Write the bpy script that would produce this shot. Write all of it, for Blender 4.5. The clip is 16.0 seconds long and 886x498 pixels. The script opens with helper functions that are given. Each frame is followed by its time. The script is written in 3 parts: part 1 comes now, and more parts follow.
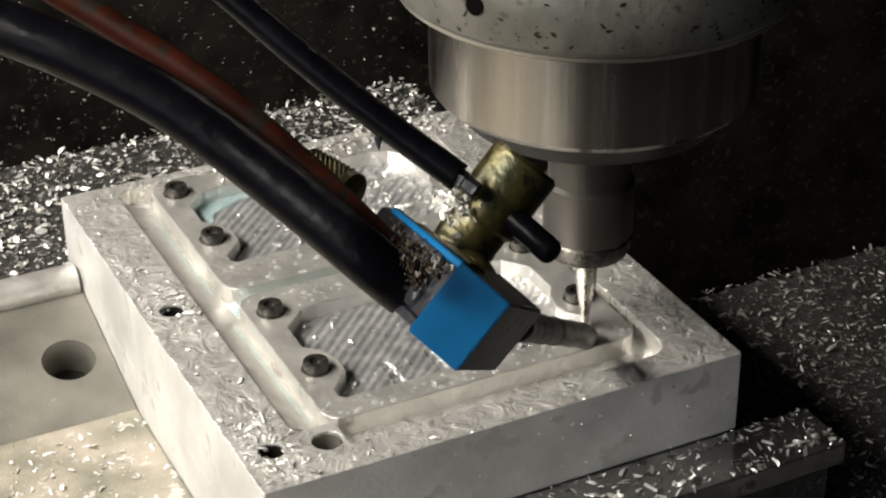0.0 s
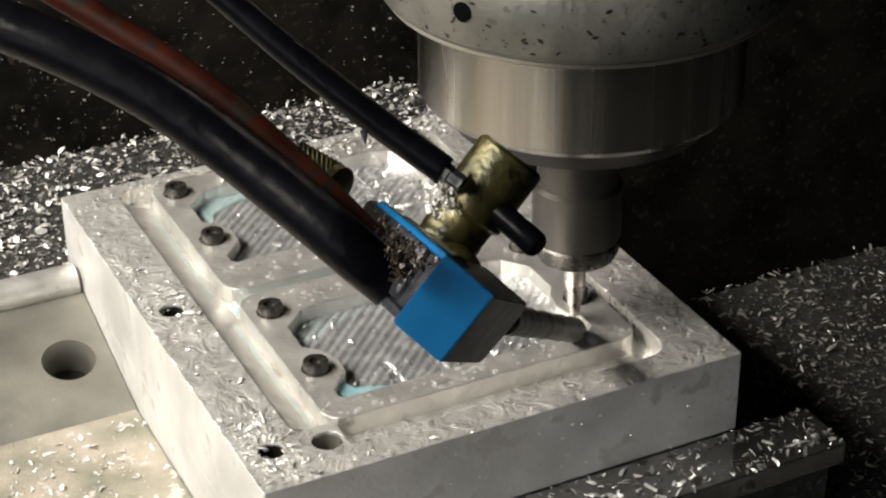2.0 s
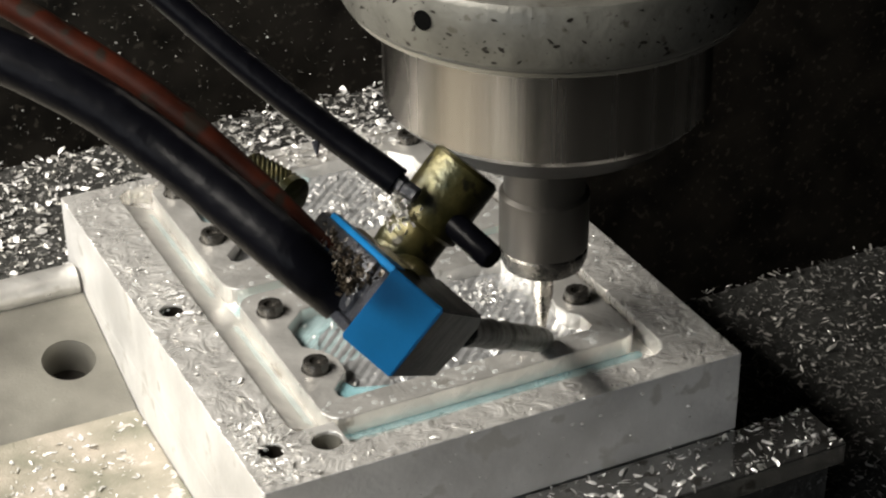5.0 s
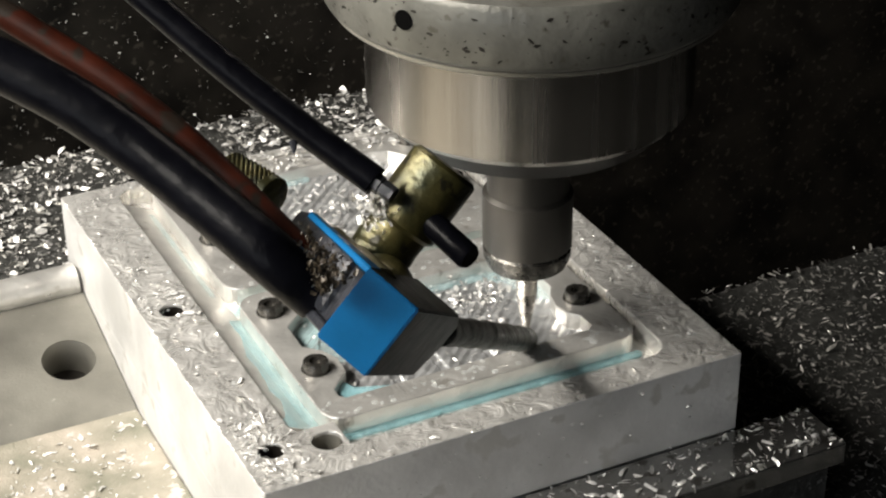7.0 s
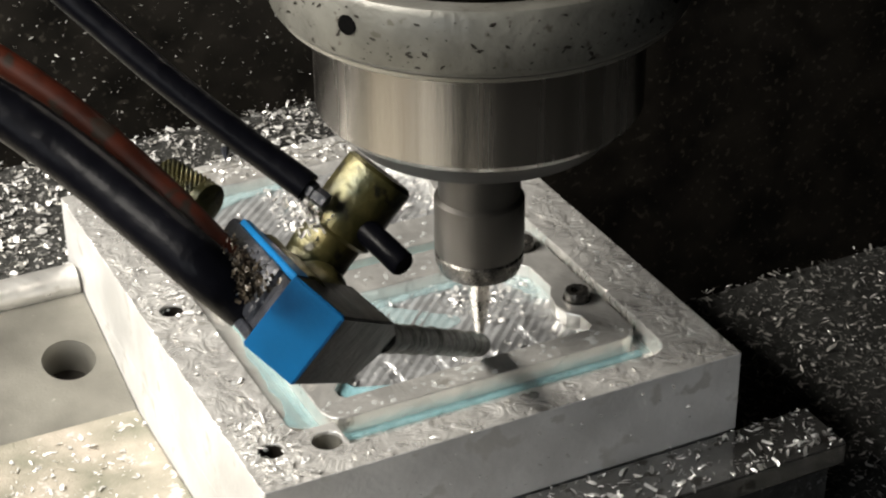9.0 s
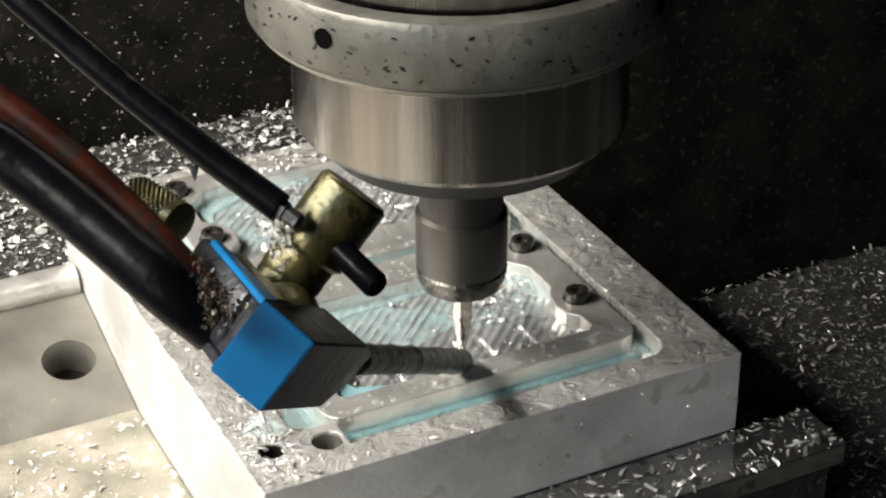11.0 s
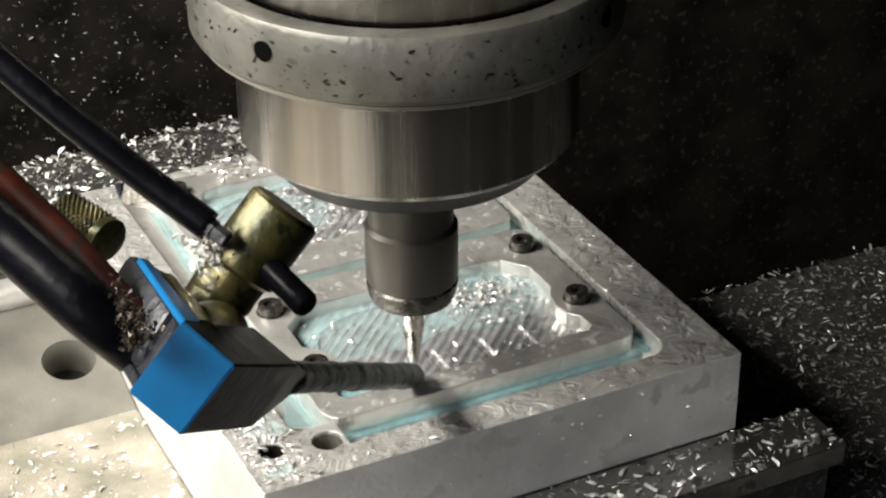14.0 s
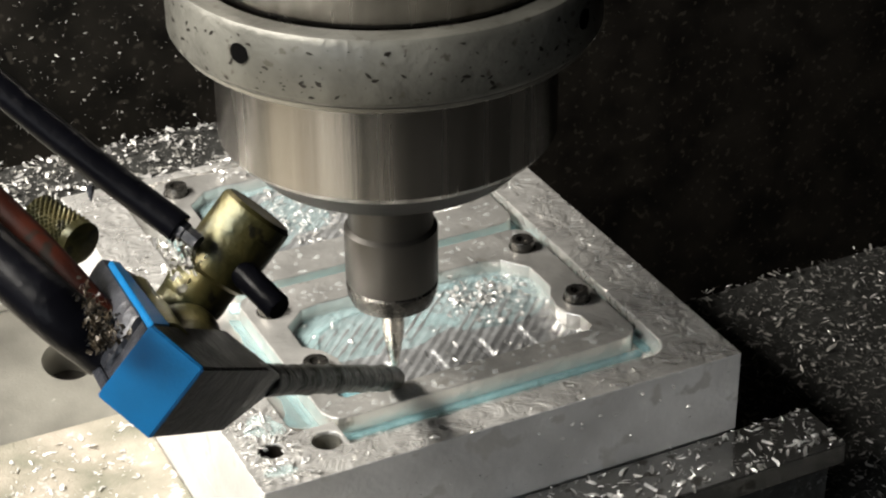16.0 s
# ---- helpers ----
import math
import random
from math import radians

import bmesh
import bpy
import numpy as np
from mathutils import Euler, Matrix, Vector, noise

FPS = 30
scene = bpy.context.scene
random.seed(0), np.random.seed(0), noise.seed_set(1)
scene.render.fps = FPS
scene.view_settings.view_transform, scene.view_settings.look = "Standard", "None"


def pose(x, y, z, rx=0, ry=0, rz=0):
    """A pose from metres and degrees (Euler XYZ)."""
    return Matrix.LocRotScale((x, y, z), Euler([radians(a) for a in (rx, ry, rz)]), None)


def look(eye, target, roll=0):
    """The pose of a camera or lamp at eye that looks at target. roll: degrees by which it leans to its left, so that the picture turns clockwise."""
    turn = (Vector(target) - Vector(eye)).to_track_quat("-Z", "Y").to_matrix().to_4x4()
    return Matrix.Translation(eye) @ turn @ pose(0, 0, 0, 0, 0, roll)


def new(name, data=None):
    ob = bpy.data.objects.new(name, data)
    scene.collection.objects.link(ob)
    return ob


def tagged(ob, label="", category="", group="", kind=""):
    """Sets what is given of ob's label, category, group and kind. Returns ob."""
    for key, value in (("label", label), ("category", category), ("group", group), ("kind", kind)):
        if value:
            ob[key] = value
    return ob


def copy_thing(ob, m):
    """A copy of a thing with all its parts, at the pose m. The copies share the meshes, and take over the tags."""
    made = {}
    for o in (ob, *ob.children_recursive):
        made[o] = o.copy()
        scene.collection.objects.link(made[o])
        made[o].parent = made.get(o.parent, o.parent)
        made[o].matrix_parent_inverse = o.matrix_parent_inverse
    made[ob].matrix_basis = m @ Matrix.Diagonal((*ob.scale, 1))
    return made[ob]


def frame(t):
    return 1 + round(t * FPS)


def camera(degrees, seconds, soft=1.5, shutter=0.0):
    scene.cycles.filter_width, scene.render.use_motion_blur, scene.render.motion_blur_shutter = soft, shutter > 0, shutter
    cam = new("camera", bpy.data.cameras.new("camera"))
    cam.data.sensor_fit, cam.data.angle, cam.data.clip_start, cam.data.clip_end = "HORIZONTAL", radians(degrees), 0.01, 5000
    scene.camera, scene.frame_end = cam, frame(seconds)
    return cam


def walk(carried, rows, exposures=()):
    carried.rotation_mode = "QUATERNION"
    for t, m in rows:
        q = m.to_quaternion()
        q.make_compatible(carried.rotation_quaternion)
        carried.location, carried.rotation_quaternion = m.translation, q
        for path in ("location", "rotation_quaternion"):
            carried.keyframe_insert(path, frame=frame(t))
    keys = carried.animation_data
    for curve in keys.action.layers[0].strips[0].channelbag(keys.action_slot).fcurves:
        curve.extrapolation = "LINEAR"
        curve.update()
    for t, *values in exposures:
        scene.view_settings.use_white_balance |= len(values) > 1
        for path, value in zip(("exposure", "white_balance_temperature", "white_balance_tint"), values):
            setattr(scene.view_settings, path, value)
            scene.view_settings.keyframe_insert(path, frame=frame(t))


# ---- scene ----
MM = 0.001
cam = camera(25.61, 16.0, soft=2.2, shutter=0.5)
EYE, AIM = (-0.15978, -0.45632, 0.36250), (0.21924, 0.32307, -0.13640)
walk(cam, [(0.0, look(EYE, AIM, -0.616)), (16.0, look(EYE, AIM, -0.616))],
     exposures=[(0.0, -0.20, 6560, 10), (4.2, -0.14, 6480, 10), (8.0, 0.03, 6440, 10), (12.0, 0.15, 6440, 10), (16.0, 0.20, 6440, 10)])

# ---- light: one long machine work lamp along the left side of the enclosure
world = bpy.data.worlds.new("world")
scene.world = world
world.use_nodes = True
world.node_tree.nodes["Background"].inputs[0].default_value = (0.9, 0.95, 1.0, 1)
world.node_tree.nodes["Background"].inputs[1].default_value = 0.03
lamp_data = bpy.data.lights.new("work_lamp_light", "AREA")
lamp_data.shape, lamp_data.size, lamp_data.size_y = "RECTANGLE", 0.70, 0.13
lamp_data.energy, lamp_data.color, lamp_data.spread = 10.4, (1.0, 0.94, 0.845), radians(160)
lamp = new("work_lamp_light", lamp_data)
lamp.matrix_world = look((-0.37, 0.14, 0.45), (0.0, 0.12, 0.0))
# fill lamp added out of view at the left wall to lift shaded fronts
fill_data = bpy.data.lights.new("unseen_fill", "AREA")
fill_data.shape, fill_data.size, fill_data.size_y = "RECTANGLE", 0.9, 0.6
fill_data.energy, fill_data.color = 7.0, (0.93, 0.97, 1.0)
fill_light = new("unseen_fill", fill_data)
fill_light.matrix_world = look((-1.15, -0.78, 0.36), (0.1, 0.1, 0.0))


# ---- materials
def mat(name, base, rough=0.5, metal=0.0, dark=None, scale=200.0, amount=0.5, bump=0.2, fine=900.0, spots=None,
        spot_scale=120.0, spot_at=0.62, stretch=(1, 1, 1), rough_var=0.15, coat=0.0, spec=0.5, depth=0.0006,
        swell=0.0, swell_scale=60.0):
    """A surface with broad tone variation, fine relief and optional spots of another colour."""
    m = bpy.data.materials.new(name)
    m.use_nodes = True
    nt = m.node_tree
    b = nt.nodes["Principled BSDF"]
    link = nt.links.new
    tc = nt.nodes.new("ShaderNodeTexCoord")
    mp = nt.nodes.new("ShaderNodeMapping")
    mp.inputs["Scale"].default_value = stretch
    link(tc.outputs["Object"], mp.inputs["Vector"])

    def noise_node(s, detail):
        n = nt.nodes.new("ShaderNodeTexNoise")
        n.inputs["Scale"].default_value, n.inputs["Detail"].default_value = s, detail
        link(mp.outputs["Vector"], n.inputs["Vector"])
        return n

    def ramp(src, lo, hi, a, c):
        r = nt.nodes.new("ShaderNodeValToRGB")
        r.color_ramp.elements[0].position, r.color_ramp.elements[1].position = lo, hi
        r.color_ramp.elements[0].color, r.color_ramp.elements[1].color = (*a, 1), (*c, 1)
        link(src, r.inputs["Fac"])
        return r

    big = noise_node(scale, 6)
    dark = dark or tuple(v * (1 - amount) for v in base)
    col = ramp(big.outputs["Fac"], 0.32, 0.66, dark, base).outputs["Color"]
    if spots:
        sp = noise_node(spot_scale, 5)
        mix = nt.nodes.new("ShaderNodeMix")
        mix.data_type = "RGBA"
        link(ramp(sp.outputs["Fac"], spot_at, spot_at + 0.05, (0, 0, 0), (1, 1, 1)).outputs["Color"], mix.inputs["Factor"])
        link(col, mix.inputs[6])
        mix.inputs[7].default_value = (*spots, 1)
        col = mix.outputs[2]
    link(col, b.inputs["Base Color"])
    grain = noise_node(fine, 4)
    rr = nt.nodes.new("ShaderNodeMapRange")
    rr.inputs["To Min"].default_value, rr.inputs["To Max"].default_value = max(0.03, rough - rough_var), min(1, rough + rough_var)
    link(big.outputs["Fac"], rr.inputs["Value"])
    link(rr.outputs["Result"], b.inputs["Roughness"])
    b.inputs["Metallic"].default_value = metal
    b.inputs["Coat Weight"].default_value = coat
    b.inputs["Specular IOR Level"].default_value = spec
    if bump:
        bp = nt.nodes.new("ShaderNodeBump")
        bp.inputs["Strength"].default_value, bp.inputs["Distance"].default_value = bump, depth
        link(grain.outputs["Fac"], bp.inputs["Height"])
        if swell:
            wide = nt.nodes.new("ShaderNodeBump")
            wide.inputs["Strength"].default_value, wide.inputs["Distance"].default_value = swell, 0.003
            broad = noise_node(swell_scale, 3)
            broad.inputs["Distortion"].default_value = 1.2
            link(broad.outputs["Fac"], wide.inputs["Height"])
            link(wide.outputs["Normal"], bp.inputs["Normal"])
        link(bp.outputs["Normal"], b.inputs["Normal"])
    return m


M_ALU = mat("milled_aluminium", (0.80, 0.785, 0.75), 0.34, 0.75, scale=70, amount=0.24, bump=0.3, fine=420, spots=(0.52, 0.50, 0.46), spot_scale=110, spot_at=0.64, swell=0.25, swell_scale=70)
M_WET = mat("wet_splashed_aluminium", (0.90, 0.885, 0.85), 0.29, 0.70, scale=60, amount=0.25, bump=0.5, fine=260, rough_var=0.18, spots=(0.62, 0.61, 0.57), spot_scale=140, spot_at=0.63, depth=0.0007, swell=0.85, swell_scale=95)
M_ALU_SIDE = mat("sawn_aluminium", (0.66, 0.655, 0.64), 0.6, 0.42, scale=36, amount=0.30, bump=0.3, fine=450, spots=(0.48, 0.47, 0.445), spot_scale=70, spot_at=0.59, swell=0.15, swell_scale=40)
M_FLOOR = mat("pocket_floor", (0.66, 0.67, 0.68), 0.36, 0.75, scale=150, amount=0.3, bump=0.25, fine=500, swell=0.3, swell_scale=120)
M_BAR = mat("oily_ground_bar", (0.46, 0.455, 0.44), 0.13, 0.92, scale=60, amount=0.45, bump=0.10, spots=(0.16, 0.15, 0.135), spot_scale=130, spot_at=0.58, rough_var=0.07)
M_JAW = mat("ground_steel", (0.28, 0.27, 0.235), 0.42, 0.55, scale=28, amount=0.45, bump=0.25, spots=(0.48, 0.46, 0.40), spot_scale=300, spot_at=0.70, swell=0.15, swell_scale=25)
M_LEDGE = mat("oily_vise_bed", (0.46, 0.41, 0.345), 0.42, 0.3, dark=(0.22, 0.22, 0.17), scale=48, bump=0.5, spots=(0.58, 0.53, 0.48), spot_scale=150, spot_at=0.60, swell=0.3, swell_scale=60)
M_TABLE = mat("table_under_swarf", (0.045, 0.045, 0.042), 0.6, 0.3, scale=260, amount=0.6, bump=0.9, fine=450, spots=(0.13, 0.13, 0.125), spot_scale=420, spot_at=0.62)
# Darker copy of the chip colour, for chips that get little light.
M_CHIP_DIM = mat("aluminium_chip_dimmed", (0.46, 0.45, 0.42), 0.42, 0.5, scale=300, amount=0.45, bump=0.2)
M_CHIP = mat("aluminium_chip", (0.84, 0.83, 0.81), 0.42, 0.55, scale=300, amount=0.3, bump=0.2)
# Upright streaks in the colour stand in for striped reflections on the steel.
M_SLEEVE = mat("reflection_streaked_steel", (0.52, 0.495, 0.46), 0.26, 1.0, scale=110, amount=0.5, bump=0.10, fine=900, stretch=(1, 1, 0.02), rough_var=0.10)
M_RING = mat("worn_grey_collar", (0.145, 0.143, 0.126), 0.44, 0.4, scale=45, amount=0.5, bump=0.3, fine=420, spots=(0.070, 0.066, 0.054), spot_scale=240, spot_at=0.63, swell=0.15, swell_scale=90)
# Black of the nose ring and paint scuffs; also hole shade put into colour.
M_METAL_SHADE = mat("black_metal_and_hole_shade", (0.016, 0.0135, 0.011), 0.45, 0.15, spec=0.3, scale=30, amount=0.4, bump=0.15)
M_NUT = mat("blackened_collet_nut", (0.072, 0.067, 0.059), 0.40, 0.6, scale=30, amount=0.25, bump=0.12, stretch=(1, 1, 0.08))
M_CUTTER = mat("carbide_cutter", (0.70, 0.67, 0.62), 0.28, 1.0, scale=200, amount=0.2, bump=0.1)
M_BLUE = mat("blue_anodised", (0.001, 0.098, 0.255), 0.45, 0.1, spec=0.2, scale=120, amount=0.15, bump=0.1, fine=1500, spots=(0.05, 0.22, 0.44), spot_scale=210, spot_at=0.76)
M_GRIME = mat("oil_blackened_metal", (0.024, 0.026, 0.033), 0.36, 0.3, scale=160, amount=0.6, bump=0.4, spots=(0.085, 0.075, 0.055), spot_scale=260, spot_at=0.68, swell=0.2, swell_scale=150)
M_BRASS = mat("tarnished_brass", (0.092, 0.078, 0.026), 0.34, 0.55, dark=(0.015, 0.019, 0.008), scale=115, bump=0.25, fine=700, spots=(0.016, 0.015, 0.009), spot_scale=170, spot_at=0.58, swell=0.15, swell_scale=160)
M_SLUDGE = mat("brown_sludge", (0.045, 0.034, 0.021), 0.4, 0.3, scale=300, amount=0.75, bump=0.4, spots=(0.36, 0.33, 0.27), spot_scale=420, spot_at=0.69)
M_DROP = mat("clear_drop", (0.85, 0.90, 0.90), 0.05, 0.0, scale=90, amount=0.05, bump=0.0, rough_var=0.02)
M_DROP.node_tree.nodes["Principled BSDF"].inputs["Alpha"].default_value = 0.14
M_RUBBER = mat("black_rubber_hose", (0.0020, 0.0021, 0.0032), 0.34, 0.0, spec=0.055, scale=120, amount=0.3, bump=0.25, fine=400, spots=(0.08, 0.075, 0.068), spot_scale=360, spot_at=0.765, swell=0.2, swell_scale=70)
M_RED = mat("dirty_orange_tube", (0.026, 0.0045, 0.0014), 0.55, 0.0, spec=0.08, scale=90, amount=0.65, bump=0.15, spots=(0.010, 0.007, 0.005), spot_scale=120, spot_at=0.56)
M_NOZZLE = mat("oily_gooseneck", (0.055, 0.055, 0.040), 0.36, 0.4, scale=350, amount=0.8, bump=0.9, fine=500, spots=(0.012, 0.012, 0.010), spot_scale=260, spot_at=0.55, swell=0.3, swell_scale=220)
M_SCREW = mat("oiled_steel_screw", (0.11, 0.104, 0.094), 0.26, 0.75, scale=300, amount=0.6, bump=0.3)
M_WALL = mat("dark_enclosure_paint", (0.016, 0.0138, 0.0108), 0.7, 0.0, spec=0.15, scale=40, amount=0.75, bump=0.4, fine=500, spots=(0.034, 0.030, 0.024), spot_scale=230, spot_at=0.60)
# Near-black without gloss: shade of the spanner holes as colour; also far walls.
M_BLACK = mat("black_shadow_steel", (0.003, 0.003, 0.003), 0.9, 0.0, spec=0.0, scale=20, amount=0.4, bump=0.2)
M_COOL = mat("milky_coolant", (0.34, 0.64, 0.70), 0.07, 0.0, scale=90, amount=0.2, bump=0.3, fine=220, rough_var=0.04, swell=0.4, swell_scale=90)
M_FILM = mat("thin_coolant_film", (0.55, 0.76, 0.78), 0.06, 0.0, scale=90, amount=0.2, bump=0.4, fine=240, rough_var=0.03, swell=0.6, swell_scale=120)
M_FILM.node_tree.nodes["Principled BSDF"].inputs["Alpha"].default_value = 0.26
M_COOL.node_tree.nodes["Principled BSDF"].inputs["Alpha"].default_value = 0.36


# ---- mesh helpers
def obj(name, bm, material, parent=None, label="", smooth=False):
    me = bpy.data.meshes.new(name)
    bmesh.ops.recalc_face_normals(bm, faces=bm.faces)
    bm.to_mesh(me)
    bm.free()
    me.materials.append(material)
    if smooth:
        me.polygons.foreach_set("use_smooth", [True] * len(me.polygons))
        me.set_sharp_from_angle(angle=radians(35))
    ob = new(name, me)
    if parent:
        ob.parent = parent
    if label:
        tagged(ob, label)
    return ob


def part(name, bm, material, parent, label="", smooth=True):
    return obj(name, bm, material, parent, label, smooth)


def box_bm(x0, x1, y0, y1, z0, z1, bevel=0.0, seg=2):
    bm = bmesh.new()
    bmesh.ops.create_cube(bm, size=1.0, matrix=Matrix.Translation(((x0 + x1) / 2, (y0 + y1) / 2, (z0 + z1) / 2))
                          @ Matrix.Diagonal((x1 - x0, y1 - y0, z1 - z0, 1)))
    if bevel:
        bmesh.ops.bevel(bm, geom=bm.edges[:], offset=bevel, segments=seg, affect="EDGES", profile=0.5)
    return bm


def lathe(profile, seg=64, m=None):
    """Turns (radius, height) pairs about z; radius 0 closes an end."""
    bm = bmesh.new()
    rings = []
    for r, z in profile:
        if r < 1e-7:
            rings.append([bm.verts.new((0, 0, z))])
        else:
            rings.append([bm.verts.new((r * math.cos(2 * math.pi * i / seg), r * math.sin(2 * math.pi * i / seg), z)) for i in range(seg)])
    for a, b in zip(rings, rings[1:]):
        for i in range(seg):
            j = (i + 1) % seg
            if len(a) == 1:
                bm.faces.new((a[0], b[i], b[j]))
            elif len(b) == 1:
                bm.faces.new((a[i], a[j], b[0]))
            else:
                bm.faces.new((a[i], a[j], b[j], b[i]))
    if m is not None:
        bm.transform(m)
    return bm


def along(p, q):
    """The pose at p whose z axis points to q."""
    return Matrix.Translation(p) @ (Vector(q) - Vector(p)).to_track_quat("Z", "Y").to_matrix().to_4x4()


def spline(points, n=8):
    """Smooth points through the given ones (Catmull-Rom)."""
    p = [Vector(v) for v in points]
    p = [2 * p[0] - p[1]] + p + [2 * p[-1] - p[-2]]
    out = []
    for i in range(1, len(p) - 2):
        for k in range(n):
            t = k / n
            a, b, c, d = p[i - 1], p[i], p[i + 1], p[i + 2]
            out.append(0.5 * ((2 * b) + (c - a) * t + (2 * a - 5 * b + 4 * c - d) * t * t + (3 * b - a - 3 * c + d) * t ** 3))
    out.append(p[-2])
    return out


def tube(points, radius, seg=20, n=8):
    """A round hose along points; radius is a number or a function of 0..1."""
    pts = spline(points, n)
    bm = bmesh.new()
    rings = []
    side = None
    for i, c in enumerate(pts):
        d = (pts[min(i + 1, len(pts) - 1)] - pts[max(i - 1, 0)]).normalized()
        side = d.orthogonal().normalized() if side is None else (side - d * side.dot(d)).normalized()
        up = d.cross(side)
        r = radius(i / (len(pts) - 1)) if callable(radius) else radius
        rings.append([bm.verts.new(c + side * r * math.cos(2 * math.pi * k / seg) + up * r * math.sin(2 * math.pi * k / seg)) for k in range(seg)])
    for a, b in zip(rings, rings[1:]):
        for k in range(seg):
            bm.faces.new((a[k], a[(k + 1) % seg], b[(k + 1) % seg], b[k]))
    bm.faces.new(rings[0][::-1])
    bm.faces.new(rings[-1])
    return bm


def rounded(x0, x1, y0, y1, r, n=6):
    """A counter-clockwise rounded rectangle as points."""
    out = []
    for cx, cy, a0 in ((x1 - r, y0 + r, -90), (x1 - r, y1 - r, 0), (x0 + r, y1 - r, 90), (x0 + r, y0 + r, 180)):
        for k in range(n + 1):
            a = radians(a0 + 90 * k / n)
            out.append((cx + r * math.cos(a), cy + r * math.sin(a)))
    return out


def circle(cx, cy, r, n=24):
    return [(cx + r * math.cos(2 * math.pi * k / n), cy + r * math.sin(2 * math.pi * k / n)) for k in range(n)]


def slab(outer, holes, z0, z1, bottom=True, lip=0.0):
    """A plate from z0 to z1 with openings through it; lip chamfers the top edges."""
    bm = bmesh.new()
    for z in ((z1, z0) if bottom else (z1,)):
        edges = []
        for loop in (outer, *holes):
            vs = [bm.verts.new((x, y, z)) for x, y in loop]
            edges += [bm.edges.new((a, b)) for a, b in zip(vs, vs[1:] + vs[:1])]
        bmesh.ops.triangle_fill(bm, use_beauty=True, use_dissolve=False, edges=edges)
    for loop in (outer, *holes):
        a = [bm.verts.new((x, y, z0)) for x, y in loop]
        b = [bm.verts.new((x, y, z1)) for x, y in loop]
        for i in range(len(loop)):
            j = (i + 1) % len(loop)
            bm.faces.new((a[i], a[j], b[j], b[i]))
    bmesh.ops.remove_doubles(bm, verts=bm.verts, dist=1e-6)
    if lip:
        bmesh.ops.recalc_face_normals(bm, faces=bm.faces)
        rims = [e for e in bm.edges if len(e.link_faces) == 2 and all(abs(v.co.z - z1) < 1e-6 for v in e.verts)
                and min(abs(f.normal.z) for f in e.link_faces) < 0.1 and max(abs(f.normal.z) for f in e.link_faces) > 0.9]
        bmesh.ops.bevel(bm, geom=rims, offset=lip, segments=2, affect="EDGES", profile=0.5)
    return bm


def mm(points):
    return [tuple(v * MM for v in p) for p in points]


def flakes(name, count, place, size, label, material=None, seed=1, slim=1.0):
    """Loose metal chips: short bent and twisted slivers, joined into one mesh."""
    rnd = random.Random(seed)
    verts, faces = [], []
    for _ in range(count):
        p = place(rnd)
        if p is None:
            continue
        s = size[0] + (size[1] - size[0]) * rnd.random() ** 1.8 * (1.4 if rnd.random() < 0.1 else 1.0)
        w = s * rnd.uniform(0.20, 0.65) * slim
        e = Euler((rnd.gauss(0, 0.45), rnd.gauss(0, 0.22), rnd.uniform(0, 6.3))).to_matrix()
        curl = rnd.uniform(-0.5, 0.7) * s
        k0 = len(verts)
        for i, u in enumerate((-0.5, -0.17, 0.17, 0.5)):
            lift = curl * (0.25 - u * u) * 1.3
            ww = w * rnd.uniform(0.3, 0.8) if i in (0, 3) else w * rnd.uniform(0.7, 1.2)
            tw = rnd.uniform(-0.25, 0.25) * w
            for v in (-0.5, 0.5):
                verts.append(tuple(Vector(p) + e @ Vector((u * s + rnd.uniform(-0.12, 0.12) * s, v * ww + rnd.uniform(-0.15, 0.15) * w, lift + v * tw))))
        for i in range(3):
            a = k0 + 2 * i
            faces.append((a, a + 1, a + 3, a + 2))
    me = bpy.data.meshes.new(name)
    me.from_pydata(verts, [], faces)
    me.materials.append(material or M_CHIP)
    return tagged(new(name, me), label, "metal chips", kind="stuff")


